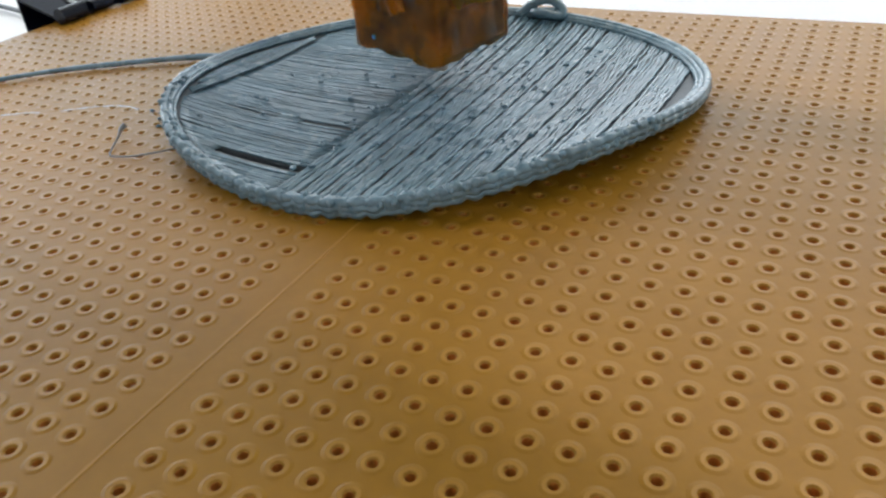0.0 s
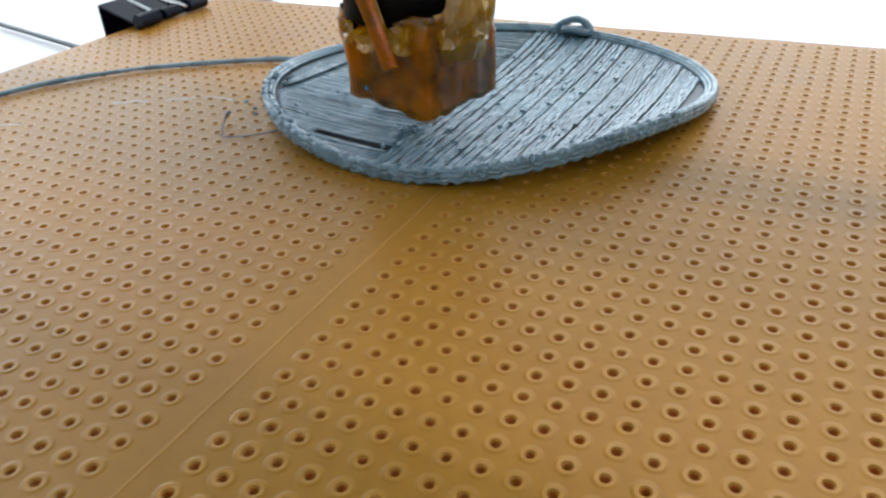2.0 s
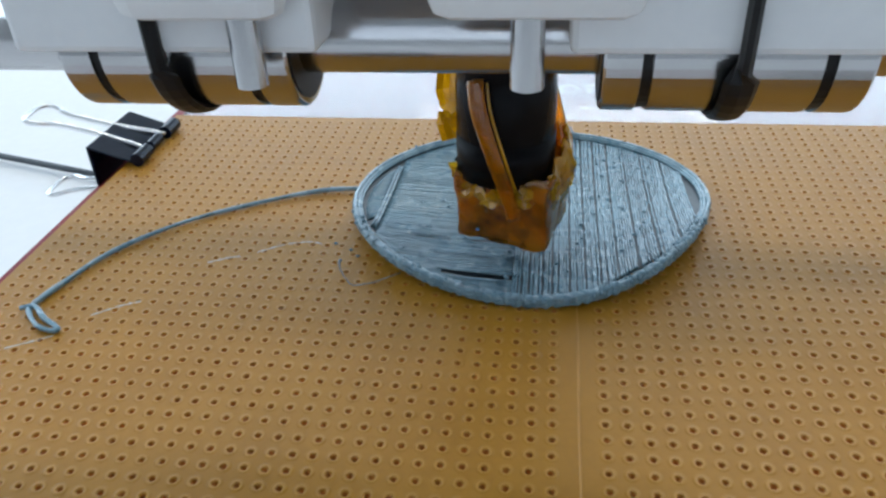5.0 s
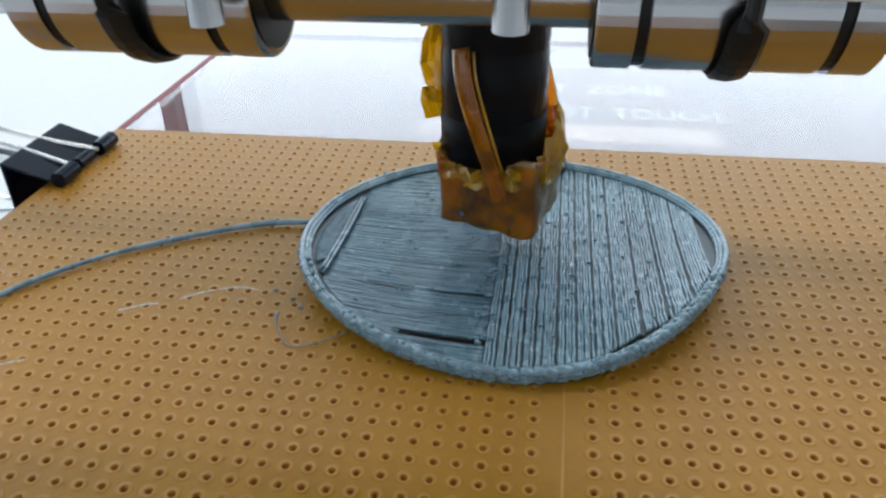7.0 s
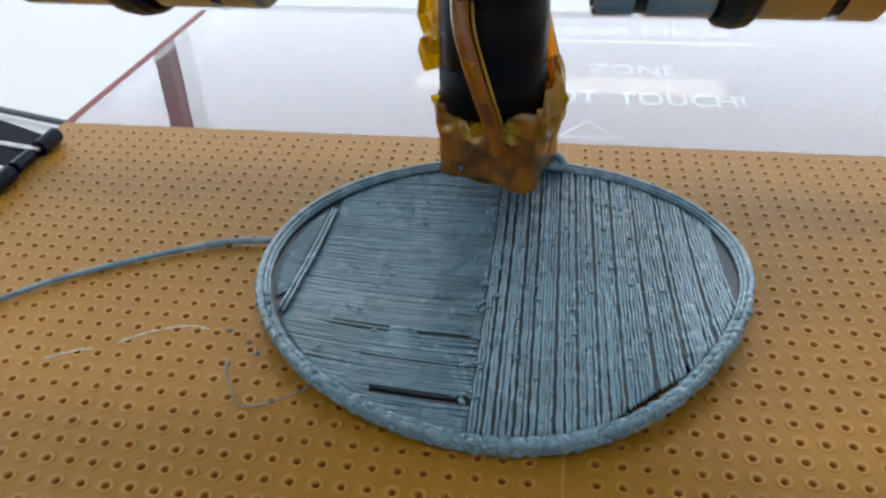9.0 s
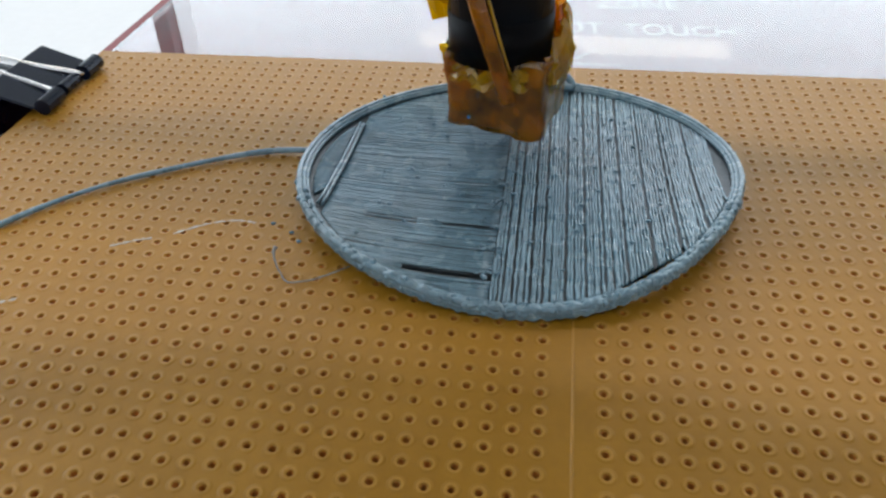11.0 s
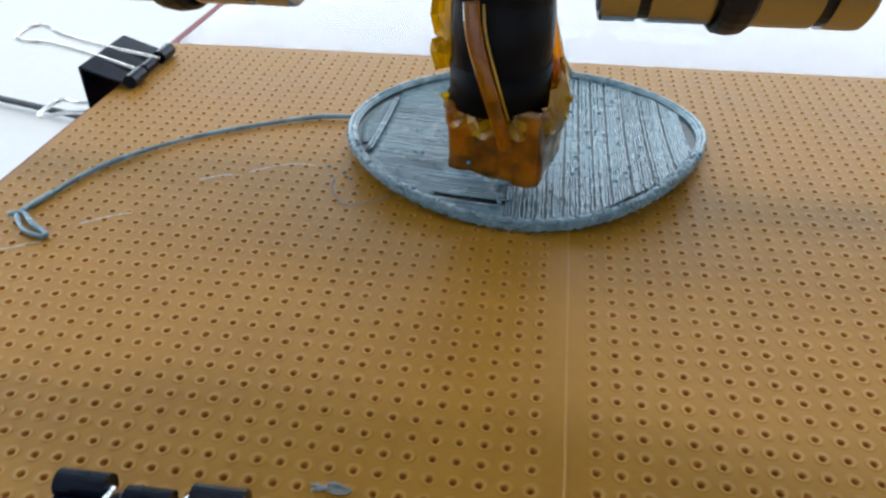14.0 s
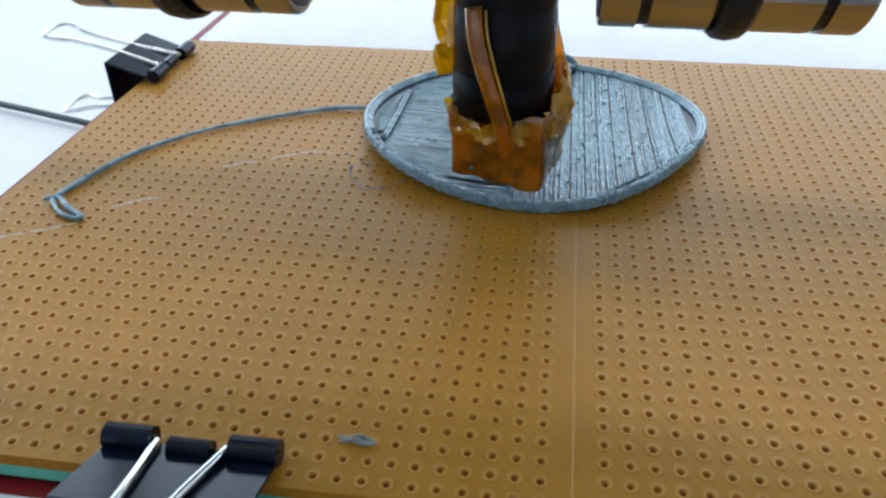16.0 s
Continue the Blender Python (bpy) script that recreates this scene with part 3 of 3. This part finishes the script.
def loose_strands():
    pts = spline([(-1.645, 3.19, 0.04), (-1.75, 3.22, 0.03), (-2.02, 3.17, 0.026), (-2.44, 2.96, 0.022), (-2.84, 2.68, 0.022), (-3.17, 2.28, 0.022), (-3.32, 1.87, 0.022), (-3.37, 1.66, 0.024), (-3.33, 1.57, 0.03),
                  (-3.22, 1.47, 0.024), (-3.11, 1.44, 0.022), (-3.10, 1.47, 0.022), (-3.22, 1.54, 0.03), (-3.33, 1.63, 0.04), (-3.42, 1.62, 0.03)], 8)
    o = rider("skirt_strand", (-2.4, 2.4, 0), "thin grey plastic strand curving over the board to the disc", "plastic strand")
    part("strand", tube(bmesh.new(), [(p.x + 2.4, p.y - 2.4, p.z) for p in pts], 0.0165, 8, taper=lambda t: 1 + 0.08 * math.sin(60 * t) + 0.12 * math.sin(17 * t)), GREY, o, smooth=True)
    o = rider("plastic_hair", (-1.45, 2.12, 0), "fine bent hair of grey plastic beside the disc", "plastic strand")
    pts = [Vector(p) for p in ((-1.60, 2.245, 0.05), (-1.605, 2.22, 0.04), (-1.595, 2.19, 0.02), (-1.56, 2.13, 0.012), (-1.50, 2.045, 0.01), (-1.475, 2.03, 0.01), (-1.44, 2.035, 0.01), (-1.36, 2.06, 0.012), (-1.28, 2.11, 0.018), (-1.2, 2.16, 0.03))]
    part("strand", tube(bmesh.new(), [(p.x + 1.45, p.y - 2.12, p.z) for p in pts], 0.0045, 6, taper=lambda t: 2.8 - 2.0 * min(1, t * 4)), LINT, o, smooth=True)
    for pts in (((-2.49, 2.22), (-2.38, 2.28), (-2.30, 2.31)), ((-2.20, 2.36), (-2.06, 2.46), (-1.91, 2.51), (-1.8, 2.50)), ((-2.98, 1.62), (-2.85, 1.72), (-2.74, 1.78)), ((-3.5, 1.2), (-3.3, 1.3), (-3.1, 1.42))):
        o = rider("smear", (pts[0][0], pts[0][1], 0), "faint dried trail of clear plastic on the board", "smear")
        q = spline([(x - pts[0][0], y - pts[0][1], 0.001) for x, y in pts], 6)
        part("trail", tube(bmesh.new(), q, 0.0105, 5, flat=0.25, taper=lambda t: 0.3 + 0.8 * math.sin(23 * t) ** 2), HAIR, o)
    for x, y in ((-1.58, 2.43), (-1.52, 2.36), (-1.7, 2.5), (-1.4, 4.02)):
        o = rider("plastic_crumb", (x, y, 0), "tiny grey plastic crumb on the board", "crumb")
        bm = bmesh.new()
        bmesh.ops.create_icosphere(bm, subdivisions=2, radius=0.011, matrix=Matrix.Translation((0, 0, 0.006)) @ Matrix.Diagonal((1.3, 0.9, 0.7, 1)))
        part("crumb", bm, GREY, o, smooth=True)
    o = rider("lint", (-1.02, -0.025, 0), "small pale grey scrap of lint lying on the board", "lint")
    bm = bmesh.new()
    for k in range(9):
        r = random.Random(k)
        tube(bm, spline([(-0.085 + 0.012 * k % 3, r.uniform(-0.02, 0.02), 0.008), (r.uniform(-0.03, 0.03), r.uniform(-0.025, 0.02), 0.016 + r.uniform(0, 0.02)), (r.uniform(0.05, 0.09), r.uniform(-0.01, 0.005), 0.008)], 4), 0.006, 5)
    part("fluff", bm, LINT, o)


loose_strands()


# ---- binder clips ----
def binder_clip(p, turn, upper=168, lower=180):
    """Local axes: y points from the jaws out over the spine, x along the spine; the gripped stack lies at z -0.245 to 0."""
    c = rider("binder_clip", p, "black steel binder clip with wire handles gripping the bed's edge", "binder clip", "clips round the bed")
    w, deep, t = 0.37, 0.40, 0.018
    zs, ze = 0.15, -0.36

    def plate(z0, z1, y0, y1, narrow):
        bm = bmesh.new()
        a = Vector((0, y1 - y0, z1 - z0)).normalized()
        nrm = Vector((0, -a.z, a.y)) * t
        outline = [(-w, y1, z1), (w, y1, z1), (w * narrow, y0, z0), (-w * narrow, y0, z0)]
        lo = [bm.verts.new(v) for v in outline]
        hi = [bm.verts.new(Vector(v) + nrm) for v in outline]
        bm.faces.new(lo)
        bm.faces.new(hi[::-1])
        for i in range(4):
            bm.faces.new((lo[i], hi[i], hi[(i + 1) % 4], lo[(i + 1) % 4]))
        bmesh.ops.recalc_face_normals(bm, faces=bm.faces)
        return bm
    part("jaw_plate", plate(0.015, zs, 0.0, deep, 0.98), CLIP_BLACK, c)
    part("jaw_plate", plate(-0.26, ze, 0.0, deep, 0.98), CLIP_BLACK, c)
    part("spine", box(bmesh.new(), -w, w, deep - 0.01, deep + 0.015, ze, zs + 0.015, 0.008), CLIP_BLACK, c)
    for z, s in ((0.06, 1), (-0.305, -1)):
        for xa, xb in ((-w, -0.165), (0.165, w)):
            bm = bmesh.new()
            bmesh.ops.create_cone(bm, cap_ends=True, segments=20, radius1=0.056, radius2=0.056, depth=xb - xa,
                                  matrix=Matrix.Translation(((xa + xb) / 2, 0.0, z)) @ Matrix.Rotation(radians(90), 4, "Y"))
            part("curl", bm, CLIP_BLACK, c, smooth=False)
        bm = bmesh.new()
        bmesh.ops.create_cone(bm, cap_ends=True, segments=16, radius1=0.045, radius2=0.045, depth=0.18, matrix=Matrix.Translation((0, 0.02, z - 0.01 * s)) @ Matrix.Rotation(radians(90), 4, "Y"))
        part("tongue", bm, CLIP_BLACK, c)
    for z, angle in ((0.06, upper), (-0.305, lower)):
        q = [(-0.20, 0.0, 0), (-0.155, 0.01, 0), (-0.145, 0.06, 0), (-0.10, 0.42, 0), (-0.10, 0.80, 0), (-0.16, 0.94, 0), (-0.175, 1.02, 0), (-0.11, 1.08, 0)]
        q = q + [(-x, y, zz) for x, y, zz in q[::-1]]
        rot = Matrix.Rotation(radians(angle), 4, "X")
        pts = [rot @ v + Vector((0, 0, z)) for v in spline(q, 5)]
        part("wire_handle", tube(bmesh.new(), pts, 0.021, 8), WIRE, c, "shiny wire handle", smooth=True)
    c["turn"] = turn
    return c


binder_clip((-3.61, 3.91, 0.0), 90, 13, -5)
binder_clip((-1.665, -0.175, 0.0), 180, 18, -30)
binder_clip((1.47, -0.175, 0.0), 180, 18, -30)


# ---- print head and carriage: x along the rods, y from the heater block's front, z over the board ----
def lathe(bm, profile, n=40, centre=(0, 0)):
    rings = [[bm.verts.new((centre[0] + r * math.cos(2 * math.pi * k / n), centre[1] + r * math.sin(2 * math.pi * k / n), z)) for k in range(n)] for r, z in profile]
    for a, b in zip(rings, rings[1:]):
        for k in range(n):
            bm.faces.new((a[k], a[(k + 1) % n], b[(k + 1) % n], b[k]))
    bm.faces.new(rings[0][::-1])
    bm.faces.new(rings[-1])
    bmesh.ops.recalc_face_normals(bm, faces=bm.faces)
    return bm


def crinkled(bm, cuts, amount, scale, seed):
    bmesh.ops.subdivide_edges(bm, edges=bm.edges[:], cuts=cuts, use_grid_fill=True)
    for v in bm.verts:
        v.co += Vector(noise.noise_vector(v.co * scale + Vector((seed, 0, 0)))) * amount
    return bm


HEAD = []


def print_head():
    h = tagged(new("hot_end"), "black cylindrical hot end, its heater block wrapped in amber tape", "hot end")
    h.location = (-0.56 * S, 0.13 * S, BED_Z)
    HEAD.append((h, (-0.56, 0.13, 0)))
    part("body", lathe(bmesh.new(), [(0.27, 0.60), (0.29, 0.615), (0.29, 1.17), (0.285, 1.19), (0.285, 1.24), (0.29, 1.26), (0.29, 2.3)], 72), BLACK, h, smooth=True)
    turn = Matrix.Rotation(radians(-15), 4, "Z")
    bm = bmesh.new()
    box(bm, -0.275, 0.275, -0.235, 0.235, 0.205, 0.60, 0.02)
    bmesh.ops.transform(bm, matrix=Matrix.Translation((0.045, 0.03, 0)) @ turn, verts=bm.verts)
    part("heater_block", bm, BLOCK, h)
    bm = bmesh.new()
    box(bm, -0.285, 0.285, -0.245, 0.245, 0.20, 0.66, 0.012)
    bmesh.ops.delete(bm, geom=[f for f in bm.faces if f.normal.z > 0.9], context="FACES")
    crinkled(bm, 15, 0.010, 5.0, 3)
    for v in bm.verts:
        loose = max(0.0, (v.co.z - 0.36) / 0.3)
        q = Vector((v.co.x * 11, v.co.y * 11, v.co.z * 3.5))
        if v.co.z < 0.27 and v.co.x > 0.12 and v.co.y < -0.08:
            v.co.z -= 0.018
        v.co += Vector(noise.noise_vector(q)) * (0.016 + 0.034 * loose) + Vector(noise.noise_vector(v.co * 19.0)) * (0.006 + 0.010 * loose)
        v.co.xy *= 1.0 + 0.05 * loose
    bmesh.ops.transform(bm, matrix=Matrix.Translation((0.045, 0.03, 0)) @ turn, verts=bm.verts)
    part("tape_wrap", bm, KAPTON, h, "amber polyimide tape wound round the block", smooth=True)
    # loose film standing up round one side of the block
    bm = bmesh.new()
    cols = []
    for i in range(27):
        a = radians(-48 + 140 * i / 26)
        col = []
        for k in range(8):
            f = k / 7
            r = 0.335 + 0.035 * math.sin(3.2 * f) + 0.02 * math.sin(i * 1.7) * f
            top = 0.62 + 0.21 * max(0.0, math.cos(a - 0.25)) ** 2 + 0.018 * math.sin(i * 2.9) + 0.012 * math.sin(i * 5.3)
            col.append(bm.verts.new(Vector((0.03 + r * math.cos(a), 0.04 + r * 0.95 * math.sin(a), 0.42 + (top - 0.42) * f)) + Vector(noise.noise_vector(Vector((i * 0.45, k * 0.6, 2)))) * 0.022))
        cols.append(col)
    for a, b in zip(cols, cols[1:]):
        for k in range(7):
            bm.faces.new((a[k], b[k], b[k + 1], a[k + 1]))
    fold = part("tape_fold", bm, KAPTON_FLAP, h, "loose translucent fold of amber tape")
    fold.modifiers.new("thickness", "SOLIDIFY").thickness = 0.0002
    # crumpled upper rim of the wrap
    bm = bmesh.new()
    cols = []
    for i in range(72):
        a = 2 * math.pi * i / 72
        col = []
        for k in range(6):
            f = k / 5
            r = 0.325 + 0.03 * math.sin(i * 2.3) * f + 0.02 * math.sin(i * 0.9 + 1)
            z = 0.50 + (0.11 + 0.02 * math.sin(i * 0.7) + 0.012 * math.sin(i * 2.1)) * f
            col.append(bm.verts.new(Vector((0.04 + r * math.cos(a) * 1.06, 0.03 + r * math.sin(a), z)) + Vector(noise.noise_vector(Vector((i * 0.5, k * 0.9, 7)))) * 0.032))
        cols.append(col)
    for i in range(72):
        a, b = cols[i], cols[(i + 1) % 72]
        for k in range(5):
            bm.faces.new((a[k], b[k], b[k + 1], a[k + 1]))
    part("tape_rim", bm, KAPTON_FLAP, h, "crumpled yellow upper rim of the tape")
    # flap along the body's left
    bm = bmesh.new()
    rows = []
    for i in range(14):
        z = 0.76 + 0.72 * i / 13
        rows.append([bm.verts.new((-0.26 - 0.15 * k / 4 * (0.85 + 0.2 * math.sin(i * 1.3)), 0.05 + 0.03 * math.sin(i * 0.9 + k), z + 0.02 * k * math.sin(i))) for k in range(5)])
    for a, b in zip(rows, rows[1:]):
        for k in range(4):
            bm.faces.new((a[k], a[k + 1], b[k + 1], b[k]))
    flap = part("tape_flap", bm, KAPTON_FLAP, h, "yellow flap of tape on the body's side")
    flap.modifiers.new("thickness", "SOLIDIFY").thickness = 0.0002
    # flat sleeved leads down the front
    def ribbon(path, w, t):
        bm = bmesh.new()
        rings = [[bm.verts.new((p.x + a * w, p.y + b * t, p.z + 0.25 * a * w)) for a, b in ((-1, 0), (-0.7, -0.7), (0, -1), (0.7, -0.7), (1, 0), (0.7, 0.7), (-0.7, 0.7))] for p in spline(path, 8)]
        for a, b in zip(rings, rings[1:]):
            for k in range(7):
                bm.faces.new((a[k], b[k], b[(k + 1) % 7], a[(k + 1) % 7]))
        bm.faces.new(rings[0])
        bm.faces.new(rings[-1][::-1])
        bmesh.ops.recalc_face_normals(bm, faces=bm.faces)
        return bm
    part("lead", ribbon([(-0.15, -0.27, 1.26), (-0.13, -0.31, 1.1), (-0.06, -0.32, 0.85), (0.02, -0.31, 0.6), (0.07, -0.30, 0.42)], 0.045, 0.02), KAPTON, h, "leads taped down the front of the body", smooth=True)
    part("lead", ribbon([(-0.085, -0.29, 1.25), (-0.065, -0.325, 1.1), (0.005, -0.335, 0.85), (0.075, -0.325, 0.62)], 0.008, 0.008), KAPTON_FLAP, h, "yellowed wire down the front", smooth=True)
    part("lead", ribbon([(0.20, 0.24, 1.30), (0.25, 0.22, 1.05), (0.31, 0.14, 0.85), (0.34, 0.08, 0.70)], 0.04, 0.02), KAPTON, h, "leads taped down the side of the body", smooth=True)
    bm = bmesh.new()
    for c, r in (((0.19, -0.205, 0.175), 0.032), ((0.22, -0.20, 0.165), 0.022), ((0.15, -0.20, 0.19), 0.02)):
        bmesh.ops.create_icosphere(bm, subdivisions=2, radius=r, matrix=Matrix.Translation(c))
    part("residue", bm, HAIR, h, "pale blob of burnt plastic under the block", smooth=True)
    part("collar", lathe(bmesh.new(), [(0.2935, 0.61), (0.2935, 0.86)], 72), MATTE, h, "black tape round the foot of the body", smooth=True)
    part("nozzle", lathe(bmesh.new(), [(0.016, 0.095), (0.03, 0.11), (0.10, 0.16), (0.12, 0.165), (0.12, 0.21)], 24), STEEL, h)
    bm = bmesh.new()
    bmesh.ops.create_icosphere(bm, subdivisions=2, radius=0.016, matrix=Matrix.Translation((-0.16, -0.155, 0.265)))
    part("bead", bm, surface("blue_wire", (0.02, 0.25, 0.5), (0.04, 0.35, 0.6), 0.3, grain=100, fine=500, bump=0), h, "tiny blue wire end")


ROD_Z, ROD_Y = 1.775, -1.0


def carriage():
    for y in (ROD_Y, 1.1):
        rod = tagged(new("smooth_rod"), "long polished steel rod carrying the print head", "rod", "carriage rods")
        rod.location = (-0.5 * S, y * S, BED_Z + ROD_Z * S)
        bm = bmesh.new()
        bmesh.ops.create_cone(bm, cap_ends=True, segments=40, radius1=0.157, radius2=0.157, depth=15, matrix=Matrix.Rotation(radians(90), 4, "Y"))
        part("shaft", bm, STEEL, rod, smooth=True)
    c = tagged(new("carriage"), "white plastic carriage tied to the rod bearings with black ties", "carriage")
    c.location = (-0.72 * S, 0, BED_Z + ROD_Z * S)
    HEAD.append((c, (-0.72, 0, ROD_Z)))
    for y in (ROD_Y, 1.1):
        for x in (-1.07, 1.07):
            b = new("bearing")
            b.parent, b.location = c, (x * S, y * S, 0)
            prof = [(0.17, -0.47), (0.285, -0.472), (0.295, -0.462), (0.295, -0.335), (0.28, -0.333), (0.28, -0.295), (0.295, -0.293), (0.295, 0.293), (0.28, 0.295), (0.28, 0.333), (0.295, 0.335), (0.295, 0.462), (0.285, 0.472), (0.17, 0.47)]
            bm = lathe(bmesh.new(), prof, 48)
            bmesh.ops.rotate(bm, verts=bm.verts, matrix=Matrix.Rotation(radians(90), 3, "Y"))
            part("shell", bm, STEEL, b, "polished steel bearing shell")
            for s in (-1, 1):
                bm = bmesh.new()
                bmesh.ops.create_cone(bm, cap_ends=True, segments=40, radius1=0.283, radius2=0.283, depth=0.036, matrix=Matrix.Translation((s * 0.314, 0, 0)) @ Matrix.Rotation(radians(90), 4, "Y"))
                part("groove_ring", bm, TIE, b)
                bm = bmesh.new()
                bmesh.ops.create_cone(bm, cap_ends=True, segments=40, radius1=0.26, radius2=0.26, depth=0.01, matrix=Matrix.Translation((s * 0.472, 0, 0)) @ Matrix.Rotation(radians(90), 4, "Y"))
                part("seal", bm, TIE, b)
            bm = bmesh.new()
            pts = [(0, -0.385, 0.87), (0, -0.385, 0.5)] + [(0, -0.385 * math.cos(a), 0.05 - 0.35 * math.sin(a)) for a in np.linspace(0, math.pi, 22)] + [(0, 0.385, 0.5), (0, 0.385, 0.87)]
            tube(bm, pts, 0.062, 8, closed=True, flat=0.4)
            part("cable_tie", bm, TIE, b, "black cable tie")
            bm = bmesh.new()
            box(bm, x - 0.6, x + 0.62, y - 0.36, y + 0.36, 0.03, 0.85, 0.03)
            part("bearing_holder", bm, WHITE_PLASTIC, c)
    bm = bmesh.new()
    box(bm, -0.52, 0.5, ROD_Y - 0.3, 1.6, 0.35, 0.62, 0.03)
    part("base_plate", bm, WHITE_PLASTIC, c)
    for x, x0, x1 in ((-0.69, -1.13, -0.5), (0.325, -0.02, 0.72)):
        part("lug", box(bmesh.new(), x0, x1, ROD_Y - 0.55, ROD_Y - 0.37, 0.19, 0.9, 0.085), WHITE_PLASTIC, c)
        bm = bmesh.new()
        bmesh.ops.create_cone(bm, cap_ends=True, segments=24, radius1=0.06, radius2=0.06, depth=0.6, matrix=Matrix.Translation((x, ROD_Y - 0.43, 0.24)))
        part("bolt", bm, STEEL, c, "steel bolt end")


print_head()
carriage()


def table_things():
    o = tagged(new("cable"), "dark cable lying across the white table", "cable")
    o.location = (-0.2, 0.16, 0.775)
    pts = spline([(-0.4, 0.1, 0.003), (-0.12, 0.035, 0.003), (-0.036, 0.013, 0.003), (-0.004, 0.004, 0.003), (0.05, -0.01, 0.003), (0.15, -0.02, 0.003)], 8)
    part("sheath", tube(bmesh.new(), pts, 0.0014, 8), CABLE, o, metres=True, smooth=True)


def blue_cable():
    o = tagged(new("blue_cable"), "bright blue cable lying on the white table behind the bed", "cable")
    o.location = (-0.25, 0.39, 0.775)
    pts = spline([(-0.12, 0.16, 0.005), (-0.045, 0.05, 0.005), (0.028, -0.049, 0.005)], 8)
    part("sheath", tube(bmesh.new(), pts, 0.004, 8), surface("blue_sheath", (0.03, 0.10, 0.34), (0.05, 0.15, 0.42), 0.4, grain=40, fine=400, bump=0.05), o, metres=True, smooth=True)


table_things()
blue_cable()


# ---- what moves ----
def motions():
    times = [i / 10 for i in range(161)]
    for ob, p in RIDERS:
        turn = ob.get("turn", 0)
        walk(ob, [(t, Matrix.Translation(on_bed(p, t)) @ pose(0, 0, 0, 0, 0, turn)) for t in times])
    for ob, p in HEAD:
        rows = []
        for t, dx in ((0, 0), (3.4, 0), (3.6, -0.01), (9.3, -0.01), (9.5, -0.022), (15.2, -0.022), (15.5, -0.045), (16, -0.045)):
            rows.append((t, pose((p[0] + dx) * S, p[1] * S, p[2] * S + BED_Z)))
        walk(ob, rows)


motions()
